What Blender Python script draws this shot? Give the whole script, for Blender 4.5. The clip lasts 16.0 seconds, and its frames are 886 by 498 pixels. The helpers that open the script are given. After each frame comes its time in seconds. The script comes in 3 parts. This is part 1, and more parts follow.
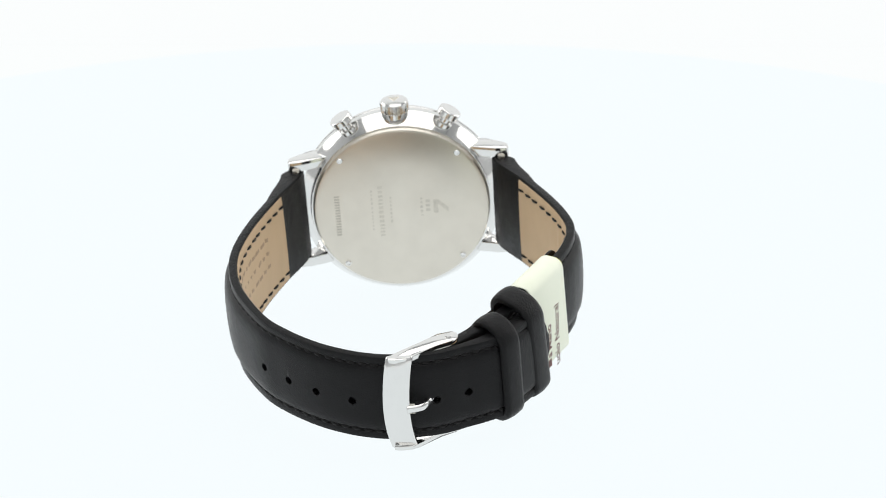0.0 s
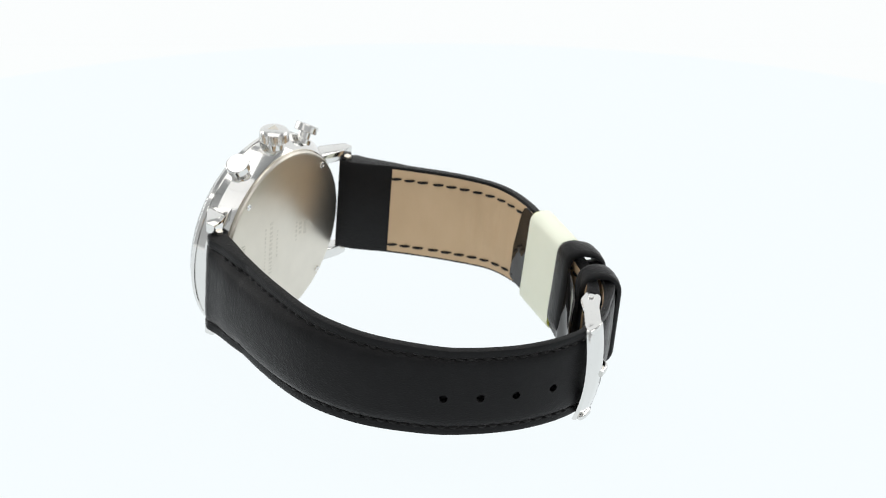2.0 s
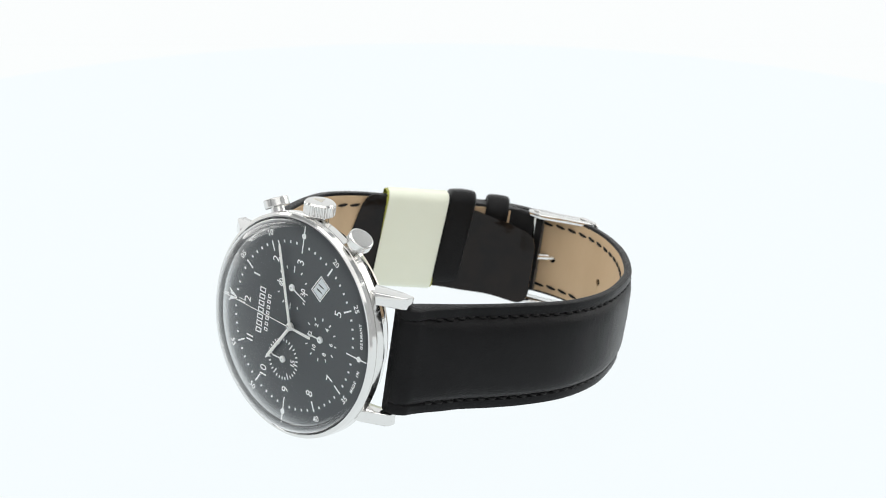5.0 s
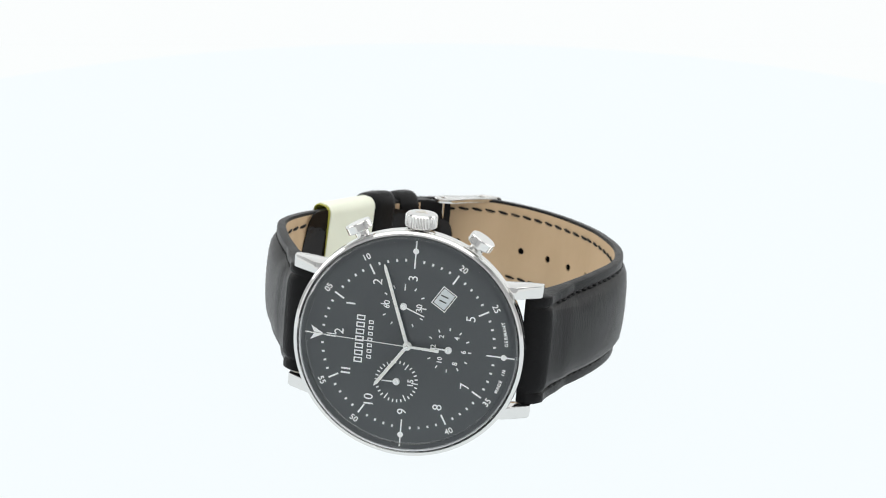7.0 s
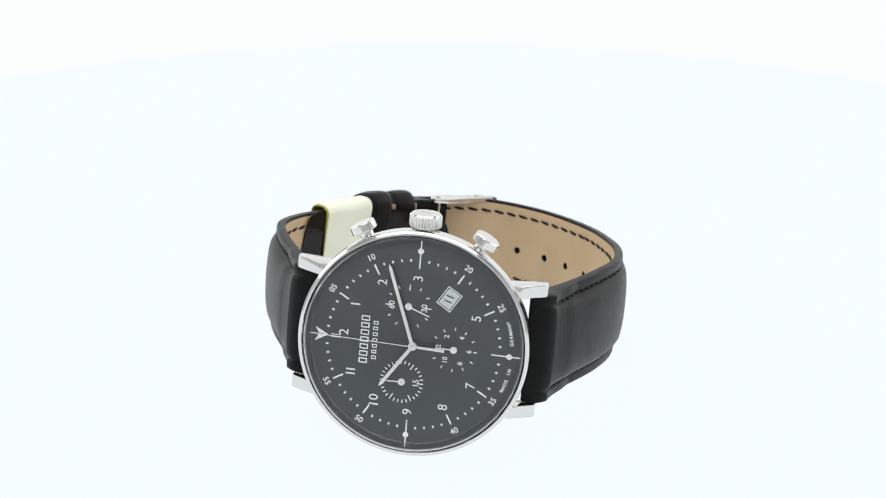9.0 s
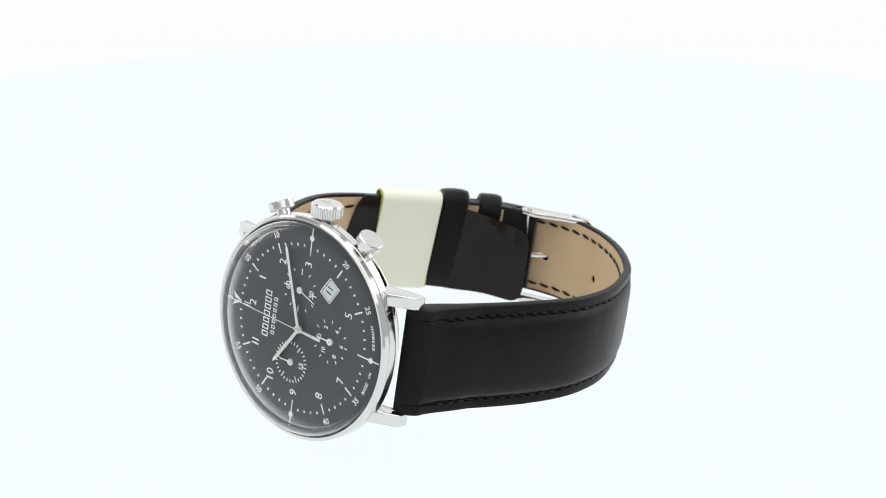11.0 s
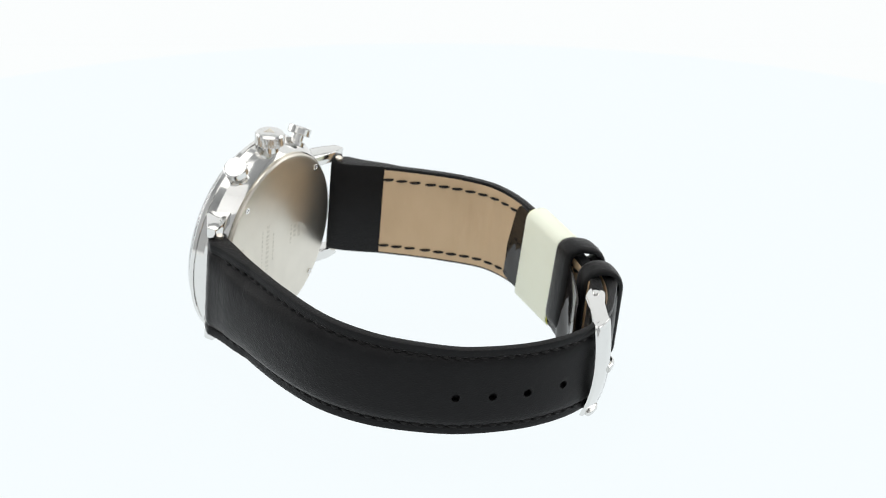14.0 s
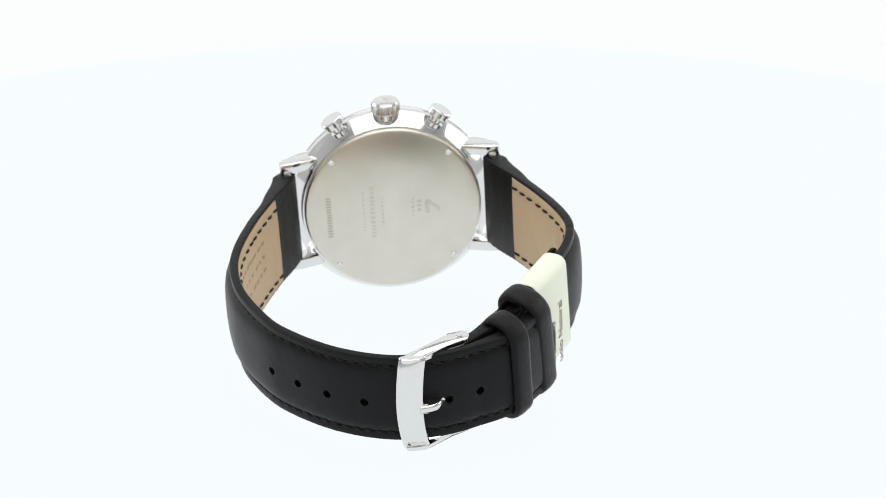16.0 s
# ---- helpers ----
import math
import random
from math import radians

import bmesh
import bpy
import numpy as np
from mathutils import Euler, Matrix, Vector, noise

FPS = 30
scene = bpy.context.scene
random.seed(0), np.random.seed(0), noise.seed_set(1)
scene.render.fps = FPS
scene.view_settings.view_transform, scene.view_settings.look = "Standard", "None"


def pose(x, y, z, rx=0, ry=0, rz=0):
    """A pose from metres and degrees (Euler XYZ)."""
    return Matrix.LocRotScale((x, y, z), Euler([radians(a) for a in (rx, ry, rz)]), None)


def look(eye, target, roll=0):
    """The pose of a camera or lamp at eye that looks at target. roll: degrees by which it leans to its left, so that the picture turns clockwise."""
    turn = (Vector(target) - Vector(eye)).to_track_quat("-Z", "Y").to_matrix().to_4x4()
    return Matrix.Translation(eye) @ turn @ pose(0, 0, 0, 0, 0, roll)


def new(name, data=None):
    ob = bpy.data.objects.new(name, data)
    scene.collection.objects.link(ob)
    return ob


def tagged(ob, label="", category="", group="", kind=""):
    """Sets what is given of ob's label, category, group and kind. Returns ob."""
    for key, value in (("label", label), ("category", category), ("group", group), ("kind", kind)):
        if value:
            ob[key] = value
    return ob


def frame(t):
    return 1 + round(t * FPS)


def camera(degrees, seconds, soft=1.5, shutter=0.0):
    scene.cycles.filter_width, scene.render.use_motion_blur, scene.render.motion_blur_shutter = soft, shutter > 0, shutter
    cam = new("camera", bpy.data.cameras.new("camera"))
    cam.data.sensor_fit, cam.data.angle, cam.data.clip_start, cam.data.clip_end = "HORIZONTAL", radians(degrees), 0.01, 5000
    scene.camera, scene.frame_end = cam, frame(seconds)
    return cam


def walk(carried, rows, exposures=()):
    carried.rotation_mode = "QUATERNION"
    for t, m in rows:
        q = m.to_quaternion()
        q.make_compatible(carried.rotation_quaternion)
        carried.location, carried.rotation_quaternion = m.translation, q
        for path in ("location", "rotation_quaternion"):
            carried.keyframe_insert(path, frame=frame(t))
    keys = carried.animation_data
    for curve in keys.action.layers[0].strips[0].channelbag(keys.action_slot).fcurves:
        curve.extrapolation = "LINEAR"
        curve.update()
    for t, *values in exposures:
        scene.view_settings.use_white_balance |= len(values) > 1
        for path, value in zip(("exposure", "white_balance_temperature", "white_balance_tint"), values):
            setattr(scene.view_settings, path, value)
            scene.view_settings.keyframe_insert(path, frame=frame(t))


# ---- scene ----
# Camera: a fixed tripod view, looking down at a wristwatch on a slow turntable.
FLOOR = 0.0246
cam = camera(22.81, 16.0, 1.0)
EYE = (0.003278, -0.384621, 0.154826 + FLOOR)
cam.data.dof.use_dof, cam.data.dof.focus_distance, cam.data.dof.aperture_fstop = True, 0.383, 45.0
cam_pose = look(EYE, (0.003278, 0.0, FLOOR), 0.086)
walk(cam, [(0.0, cam_pose), (16.0, cam_pose)])

# turn of the table in degrees, seconds by seconds
TURN = [(0.0, -172.95), (0.5, -159.82), (1.0, -145.67), (1.5, -132.71), (2.0, -118.73), (2.5, -105.73), (3.0, -91.67),
        (3.5, -78.2), (4.0, -64.6), (4.5, -51.6), (5.0, -39.7), (5.3, -33.2), (5.5, -29.02), (6.0, -19.56), (6.5, -12.01),
        (7.0, -5.42), (7.5, -0.58), (8.0, 3.2), (8.067, 3.6), (8.2, 2.65), (8.5, 0.77), (9.0, -4.05), (9.5, -9.82),
        (10.0, -17.3), (10.5, -26.5), (11.0, -36.8), (11.5, -48.4), (12.0, -61.0), (12.5, -74.36), (13.0, -88.31),
        (13.5, -101.44), (14.0, -115.39), (14.5, -128.45), (15.0, -142.48), (15.5, -155.55), (16.0, -169.71)]


# ---- light ----
def rgba(c):
    return (c[0], c[1], c[2], 1.0)


world = bpy.data.worlds.new("studio")
scene.world = world
world.use_nodes = True
world.node_tree.nodes["Background"].inputs[0].default_value = (0.95, 0.98, 1.0, 1)
world.node_tree.nodes["Background"].inputs[1].default_value = 0.25


def softbox(name, eye, target, sx, sy, watts):
    data = bpy.data.lights.new(name, "AREA")
    data.shape, data.size, data.size_y, data.energy = "RECTANGLE", sx, sy, watts
    data.color = (1.0, 0.99, 0.97)
    ob = new(name, data)
    ob.matrix_world = look(eye, target)
    return ob


softbox("softbox_front", (0.0, -0.62, 0.62), (0, 0, 0.03), 1.3, 0.55, 1.8)
softbox("softbox_top", (0, 0.05, 0.92), (0, 0, 0), 1.15, 1.1, 6.0)
softbox("softbox_side", (-0.82, 0.28, 0.35), (0, 0, 0.03), 0.6, 0.6, 2.6)
softbox("softbox_side", (0.82, 0.28, 0.35), (0, 0, 0.03), 0.6, 0.6, 2.6)


# ---- materials ----
def material(name, base, rough=0.5, metal=0.0, noise_size=0.0, noise_mix=0.0, bump=0.0, bump_size=0.0, second=None, emit=None,
             emit_power=0.0, spec=0.5, stretch=None, rough_var=0.0, coat=0.0):
    m = bpy.data.materials.new(name)
    m.use_nodes = True
    nt = m.node_tree
    b = nt.nodes["Principled BSDF"]
    b.inputs["Base Color"].default_value = rgba(base)
    b.inputs["Roughness"].default_value = rough
    b.inputs["Metallic"].default_value = metal
    b.inputs["Specular IOR Level"].default_value = spec
    b.inputs["Coat Weight"].default_value = coat
    co = nt.nodes.new("ShaderNodeTexCoord")
    src = co.outputs["Object"]
    if stretch:
        mp = nt.nodes.new("ShaderNodeMapping")
        mp.inputs["Scale"].default_value = stretch
        nt.links.new(src, mp.inputs["Vector"])
        src = mp.outputs["Vector"]
    if noise_mix:
        n = nt.nodes.new("ShaderNodeTexNoise")
        n.inputs["Scale"].default_value = 1 / noise_size
        n.inputs["Detail"].default_value = 6
        nt.links.new(src, n.inputs["Vector"])
        mix = nt.nodes.new("ShaderNodeMix")
        mix.data_type = "RGBA"
        mix.inputs["A"].default_value = rgba(base)
        mix.inputs["B"].default_value = rgba(second or [c * 0.6 for c in base])
        ramp = nt.nodes.new("ShaderNodeMapRange")
        ramp.inputs["From Min"].default_value, ramp.inputs["From Max"].default_value = 0.35, 0.7
        ramp.inputs["To Max"].default_value = noise_mix
        nt.links.new(n.outputs["Fac"], ramp.inputs["Value"])
        nt.links.new(ramp.outputs["Result"], mix.inputs["Factor"])
        nt.links.new(mix.outputs["Result"], b.inputs["Base Color"])
        if rough_var:
            rr = nt.nodes.new("ShaderNodeMapRange")
            rr.inputs["To Min"].default_value, rr.inputs["To Max"].default_value = rough - rough_var, rough + rough_var
            nt.links.new(n.outputs["Fac"], rr.inputs["Value"])
            nt.links.new(rr.outputs["Result"], b.inputs["Roughness"])
    if bump:
        n2 = nt.nodes.new("ShaderNodeTexNoise")
        n2.inputs["Scale"].default_value = 1 / bump_size
        n2.inputs["Detail"].default_value = 4
        nt.links.new(src, n2.inputs["Vector"])
        bp = nt.nodes.new("ShaderNodeBump")
        bp.inputs["Strength"].default_value = bump
        bp.inputs["Distance"].default_value = 0.0002
        nt.links.new(n2.outputs["Fac"], bp.inputs["Height"])
        nt.links.new(bp.outputs["Normal"], b.inputs["Normal"])
    if emit:
        b.inputs["Emission Color"].default_value = rgba(emit)
        b.inputs["Emission Strength"].default_value = emit_power
    return m


def leather_material(name, base, second, rough, grain):
    """Leather: pebbled grain from Voronoi cells, fine creases and a slow change of sheen."""
    m = material(name, base, rough, 0, 0.004, 0.6, 0, 0, second, rough_var=0.06, spec=0.15)
    nt = m.node_tree
    b = nt.nodes["Principled BSDF"]
    co = nt.nodes.new("ShaderNodeTexCoord")
    v = nt.nodes.new("ShaderNodeTexVoronoi")
    v.feature = "DISTANCE_TO_EDGE"
    v.inputs["Scale"].default_value = 1 / grain
    n = nt.nodes.new("ShaderNodeTexNoise")
    n.inputs["Scale"].default_value = 700
    n.inputs["Detail"].default_value = 5
    warp = nt.nodes.new("ShaderNodeVectorMath")
    warp.operation = "MULTIPLY_ADD"
    warp.inputs[1].default_value = (0.0006, 0.0006, 0.0006)
    nt.links.new(n.outputs["Color"], warp.inputs[0])
    nt.links.new(co.outputs["Object"], warp.inputs[2])
    nt.links.new(co.outputs["Object"], n.inputs["Vector"])
    mp2 = nt.nodes.new("ShaderNodeMapping")
    mp2.inputs["Scale"].default_value = (1, 0.5, 1)
    nt.links.new(warp.outputs["Vector"], mp2.inputs["Vector"])
    nt.links.new(mp2.outputs["Vector"], v.inputs["Vector"])
    lim = nt.nodes.new("ShaderNodeMapRange")
    lim.inputs["From Max"].default_value = 0.6
    nt.links.new(v.outputs["Distance"], lim.inputs["Value"])
    add = nt.nodes.new("ShaderNodeMath")
    add.operation = "ADD"
    nt.links.new(lim.outputs["Result"], add.inputs[0])
    nt.links.new(n.outputs["Fac"], add.inputs[1])
    bp = nt.nodes.new("ShaderNodeBump")
    b.inputs["Sheen Weight"].default_value = 0.16
    b.inputs["Sheen Roughness"].default_value = 0.3
    bp.inputs["Strength"].default_value = 0.55
    bp.inputs["Distance"].default_value = 0.0001
    nt.links.new(add.outputs["Value"], bp.inputs["Height"])
    nt.links.new(bp.outputs["Normal"], b.inputs["Normal"])
    return m


def glass_material(name):
    """Clear crystal whose gloss grows towards grazing angles."""
    m = bpy.data.materials.new(name)
    m.use_nodes = True
    nt = m.node_tree
    nt.nodes.clear()
    out = nt.nodes.new("ShaderNodeOutputMaterial")
    mix = nt.nodes.new("ShaderNodeMixShader")
    lw = nt.nodes.new("ShaderNodeLayerWeight")
    lw.inputs["Blend"].default_value = 0.5
    fr = nt.nodes.new("ShaderNodeMapRange")
    fr.interpolation_type = "SMOOTHSTEP"
    fr.inputs["From Min"].default_value = 0.34
    fr.inputs["From Max"].default_value = 0.84
    fr.inputs["To Min"].default_value = 0.0
    fr.inputs["To Max"].default_value = 1.0
    nt.links.new(lw.outputs["Facing"], fr.inputs["Value"])
    tr = nt.nodes.new("ShaderNodeBsdfTransparent")
    tr.inputs["Color"].default_value = (0.99, 0.995, 0.995, 1)
    gl = nt.nodes.new("ShaderNodeBsdfGlossy")
    gl.inputs["Roughness"].default_value = 0.02
    nt.links.new(fr.outputs["Result"], mix.inputs["Fac"])
    nt.links.new(tr.outputs["BSDF"], mix.inputs[1])
    nt.links.new(gl.outputs["BSDF"], mix.inputs[2])
    nt.links.new(mix.outputs["Shader"], out.inputs["Surface"])
    return m


LEATHER = leather_material("black leather", (0.0045, 0.0045, 0.005), (0.007, 0.007, 0.0078), 0.40, 0.00042)
LINING = material("tan leather lining", (0.56, 0.405, 0.25), 0.6, 0, 0.006, 0.55, 0.35, 0.0012, (0.47, 0.33, 0.195), stretch=(1, 1, 0.45))
LINING_DARK = material("pressed lining", (0.36, 0.25, 0.16), 0.6, 0, 0.002, 0.4)
THREAD = material("black thread", (0.005, 0.0047, 0.0047), 0.45, 0, 0.0006, 0.5, 0.4, 0.0003, spec=0.22)
STEEL = material("polished steel", (0.76, 0.755, 0.74), 0.09, 1.0, 0.003, 0.25, 0, 0, (0.70, 0.695, 0.68), rough_var=0.03)
STEEL_SOFT = material("softly polished steel", (0.76, 0.755, 0.74), 0.15, 1.0, 0.003, 0.25, 0, 0, (0.70, 0.695, 0.68), rough_var=0.04)
STEEL_SATIN = material("brushed steel", (0.70, 0.66, 0.585), 0.30, 1.0, 0.004, 0.35, 0.05, 0.0004, (0.61, 0.575, 0.51), rough_var=0.05)


def turned_finish(m):
    """Fine circular brushing about the dial's axis."""
    nt = m.node_tree
    tan = nt.nodes.new("ShaderNodeTangent")
    tan.direction_type, tan.axis = "RADIAL", "Y"
    b = nt.nodes["Principled BSDF"]
    b.inputs["Anisotropic"].default_value = 0.55
    nt.links.new(tan.outputs["Tangent"], b.inputs["Tangent"])


turned_finish(STEEL_SATIN)
ENGRAVED = material("engraved steel", (0.635, 0.60, 0.53), 0.40, 1.0, 0.001, 0.4, 0.2, 0.0003)
STAMPED = material("etched steel figures", (0.52, 0.49, 0.43), 0.5, 1.0, 0.001, 0.4, 0.2, 0.0003)
DIAL = material("anthracite dial lacquer", (0.078, 0.084, 0.090), 0.45, 0, 0.004, 0.3, 0, 0, (0.068, 0.074, 0.080))
PRINT = material("white dial print", (0.96, 0.97, 0.97), 0.6, 0, 0.001, 0.15)
HAND = material("silvered hand", (0.95, 0.95, 0.93), 0.35, 0.1, 0.001, 0.2)
LUME = material("pale hand filling", (0.93, 0.93, 0.88), 0.6, 0, 0.001, 0.2)
DATE_PAPER = material("date disc", (0.72, 0.76, 0.78), 0.6, 0, 0.001, 0.2)
INK = material("dark ink", (0.02, 0.02, 0.022), 0.6, 0, 0.001, 0.2)
HOLE = material("punched hole inside", (0.006, 0.006, 0.006), 0.9, 0, 0.001, 0.3)
PAPER = material("cream paper", (0.80, 0.83, 0.70), 0.55, 0, 0.006, 0.35, 0.08, 0.0008, (0.76, 0.79, 0.64))
PAPER_INSIDE = material("olive paper lining", (0.40, 0.40, 0.06), 0.6, 0, 0.002, 0.3)
BROWN_INK = material("brown print", (0.16, 0.08, 0.07), 0.6, 0, 0.001, 0.3)
FILM = material("glossy black plastic", (0.007, 0.006, 0.006), 0.06, 0, 0.006, 0.5, 1.0, 0.007, (0.02, 0.013, 0.009), spec=0.22)
GLASS = glass_material("mineral crystal")
# The plate's blown-out, shadowless white is added glow on an almost black base.
PLATE = material("glowing opal acrylic", (0.02, 0.02, 0.02), 0.9, 0, 0.2, 0.2, emit=(0.905, 0.960, 0.98), emit_power=1.0, spec=0.0)
# Overexposed white put in as emission; the near-black base takes no shade.
CLOTH = material("glowing white cloth", (0.02, 0.02, 0.02), 0.9, 0, 0.2, 0.2, emit=(0.945, 0.965, 0.965), emit_power=1.0, spec=0.0)
WALL = material("grey studio wall", (0.50, 0.505, 0.51), 0.8, 0, 0.2, 0.4, 0.2, 0.05, (0.44, 0.445, 0.45))
STEEL_FRAME = material("white painted metal", (0.75, 0.76, 0.77), 0.4, 0, 0.05, 0.2)

# ---- helpers for meshes ----
# The watch's own space, in millimetres: x from twelve to six, y from the dial to the buckle, z towards the crown.
W = Matrix(((0.99458, 0.07252, 0.07449, 0.0007714), (-0.08137, 0.989, 0.12356, -0.0372381),
            (-0.06471, -0.12895, 0.98954, -0.0027133 + FLOOR), (0, 0, 0, 1))) @ Matrix.Diagonal((0.001, 0.001, 0.001, 1))


def link_mesh(name, bm, mat, parent, smooth=None):
    me = bpy.data.meshes.new(name)
    bmesh.ops.recalc_face_normals(bm, faces=bm.faces[:])
    if smooth is not None:
        for f in bm.faces:
            f.smooth = True
        for e in bm.edges:
            if len(e.link_faces) == 2 and e.calc_face_angle(0) > radians(smooth):
                e.smooth = False
    bm.to_mesh(me)
    bm.free()
    me.materials.append(mat)
    ob = new(name, me)
    ob.parent = parent
    return ob


def part(name, bm, mat, parent, label="", smooth=40):
    """A bmesh in the watch's millimetres as one mesh under a thing or a part."""
    bmesh.ops.transform(bm, matrix=W, verts=bm.verts[:])
    ob = link_mesh(name, bm, mat, parent, smooth)
    if label:
        tagged(ob, label)
    return ob


def piece(name, me, m, parent):
    """A small piece on shared mesh data; m in the watch's millimetres."""
    ob = new(name, me)
    ob.parent = parent
    ob.matrix_local = W @ m
    return ob


def shared(name, bm, mat, smooth=True):
    bmesh.ops.recalc_face_normals(bm, faces=bm.faces[:])
    for f in bm.faces:
        f.smooth = smooth
    me = bpy.data.meshes.new(name)
    bm.to_mesh(me)
    bm.free()
    me.materials.append(mat)
    return me


def lathe(profile, steps=96, closed=True):
    """Turn (radius, height) pairs about the axis z."""
    bm = bmesh.new()
    rings = []
    for r, h in profile:
        if r < 1e-6:
            rings.append([bm.verts.new((0, 0, h))])
        else:
            rings.append([bm.verts.new((r * math.cos(2 * math.pi * i / steps), r * math.sin(2 * math.pi * i / steps), h)) for i in range(steps)])
    pairs = list(zip(rings, rings[1:]))
    if closed:
        pairs.append((rings[-1], rings[0]))
    for a, b in pairs:
        for i in range(steps):
            j = (i + 1) % steps
            vs = [a[i % len(a)], a[j % len(a)], b[j % len(b)], b[i % len(b)]]
            vs = list(dict.fromkeys(vs))
            if len(vs) > 2:
                bm.faces.new(vs)
    return bm


def moved(bm, m):
    bmesh.ops.transform(bm, matrix=m, verts=bm.verts[:])
    return bm


# lathe axis z -> the dial's normal: height h goes to y = -h
FACE = Matrix(((1, 0, 0, 0), (0, 0, -1, 0), (0, 1, 0, 0), (0, 0, 0, 1)))
FRONT = Matrix.Translation((0, 0, -0.2)) @ FACE


def box(x0, x1, y0, y1, z0, z1, bevel=0.0):
    bm = bmesh.new()
    bmesh.ops.create_cube(bm, size=1)
    moved(bm, Matrix.Translation(((x0 + x1) / 2, (y0 + y1) / 2, (z0 + z1) / 2)) @ Matrix.Diagonal((x1 - x0, y1 - y0, z1 - z0, 1)))
    if bevel:
        bmesh.ops.bevel(bm, geom=bm.edges[:], offset=bevel, segments=2, affect="EDGES", profile=0.5)
    return bm


def prism(poly, z0, z1, bevel=0.0):
    """A polygon in x and y, raised from z0 to z1."""
    bm = bmesh.new()
    lo = [bm.verts.new((x, y, z0)) for x, y in poly]
    hi = [bm.verts.new((x, y, z1)) for x, y in poly]
    bm.faces.new(lo)
    bm.faces.new(hi)
    for i in range(len(poly)):
        j = (i + 1) % len(poly)
        bm.faces.new((lo[i], lo[j], hi[j], hi[i]))
    if bevel:
        bmesh.ops.bevel(bm, geom=bm.edges[:], offset=bevel, segments=2, affect="EDGES", profile=0.5)
    return bm


def join(*bms):
    out = bmesh.new()
    for b in bms:
        me = bpy.data.meshes.new("tmp")
        b.to_mesh(me)
        b.free()
        out.from_mesh(me)
        bpy.data.meshes.remove(me)
    return out


def text_bm(body, size, thick=0.0, spacing=1.0):
    cu = bpy.data.curves.new("text", "FONT")
    cu.body, cu.size, cu.align_x, cu.align_y = body, size, "CENTER", "CENTER"
    cu.extrude, cu.space_character, cu.resolution_u, cu.offset = 0.02, spacing, 3, thick
    ob = new("text", cu)
    me = bpy.data.meshes.new_from_object(ob.evaluated_get(bpy.context.evaluated_depsgraph_get()))
    bm = bmesh.new()
    bm.from_mesh(me)
    bpy.data.objects.remove(ob)
    bpy.data.meshes.remove(me)
    return bm


def smooth_path(points, step):
    """Evenly spaced points along a Catmull-Rom curve, with tangents."""
    p = [Vector(q) for q in points]
    p = [p[0] * 2 - p[1]] + p + [p[-1] * 2 - p[-2]]
    dense = []
    for i in range(1, len(p) - 2):
        for k in range(24):
            t = k / 24
            a, b, c, d = p[i - 1:i + 3]
            dense.append(0.5 * (2 * b + (c - a) * t + (2 * a - 5 * b + 4 * c - d) * t * t + (3 * b - a - 3 * c + d) * t ** 3))
    dense.append(p[-2])
    s = [0.0]
    for a, b in zip(dense, dense[1:]):
        s.append(s[-1] + (b - a).length)
    n = max(2, round(s[-1] / step))
    out = []
    for i in range(n + 1):
        u = s[-1] * i / n
        out.append((u, Vector((np.interp(u, s, [q.x for q in dense]), np.interp(u, s, [q.y for q in dense])))))
    res = []
    for i, (u, q) in enumerate(out):
        a, b = out[max(0, i - 1)][1], out[min(n, i + 1)][1]
        res.append((u, q, (b - a).normalized()))
    return res


def at_s(path, s):
    i = min(range(len(path)), key=lambda k: abs(path[k][0] - s))
    return path[i]


def sweep(path, section, side):
    """section(s) gives a closed ring of (outward, z); side: +1 if outward lies right of the way, -1 if left."""
    bm = bmesh.new()
    rings = []
    for s, q, t in path:
        n = Vector((t.y, -t.x)) * side
        rings.append([bm.verts.new((q.x + n.x * o, q.y + n.y * o, z)) for o, z in section(s)])
    for a, b in zip(rings, rings[1:]):
        for i in range(len(a)):
            j = (i + 1) % len(a)
            bm.faces.new((a[i], a[j], b[j], b[i]))
    bm.faces.new(rings[0])
    bm.faces.new(list(reversed(rings[-1])))
    return bm


def frame_at(path, s, side, out, z):
    """A pose on a strap: x along the way, y outward, z up."""
    u, q, t = at_s(path, s)
    n = Vector((t.y, -t.x)) * side
    m = Matrix(((t.x, n.x, 0, q.x + n.x * out), (t.y, n.y, 0, q.y + n.y * out), (0, 0, 1, z), (0, 0, 0, 1)))
    return m


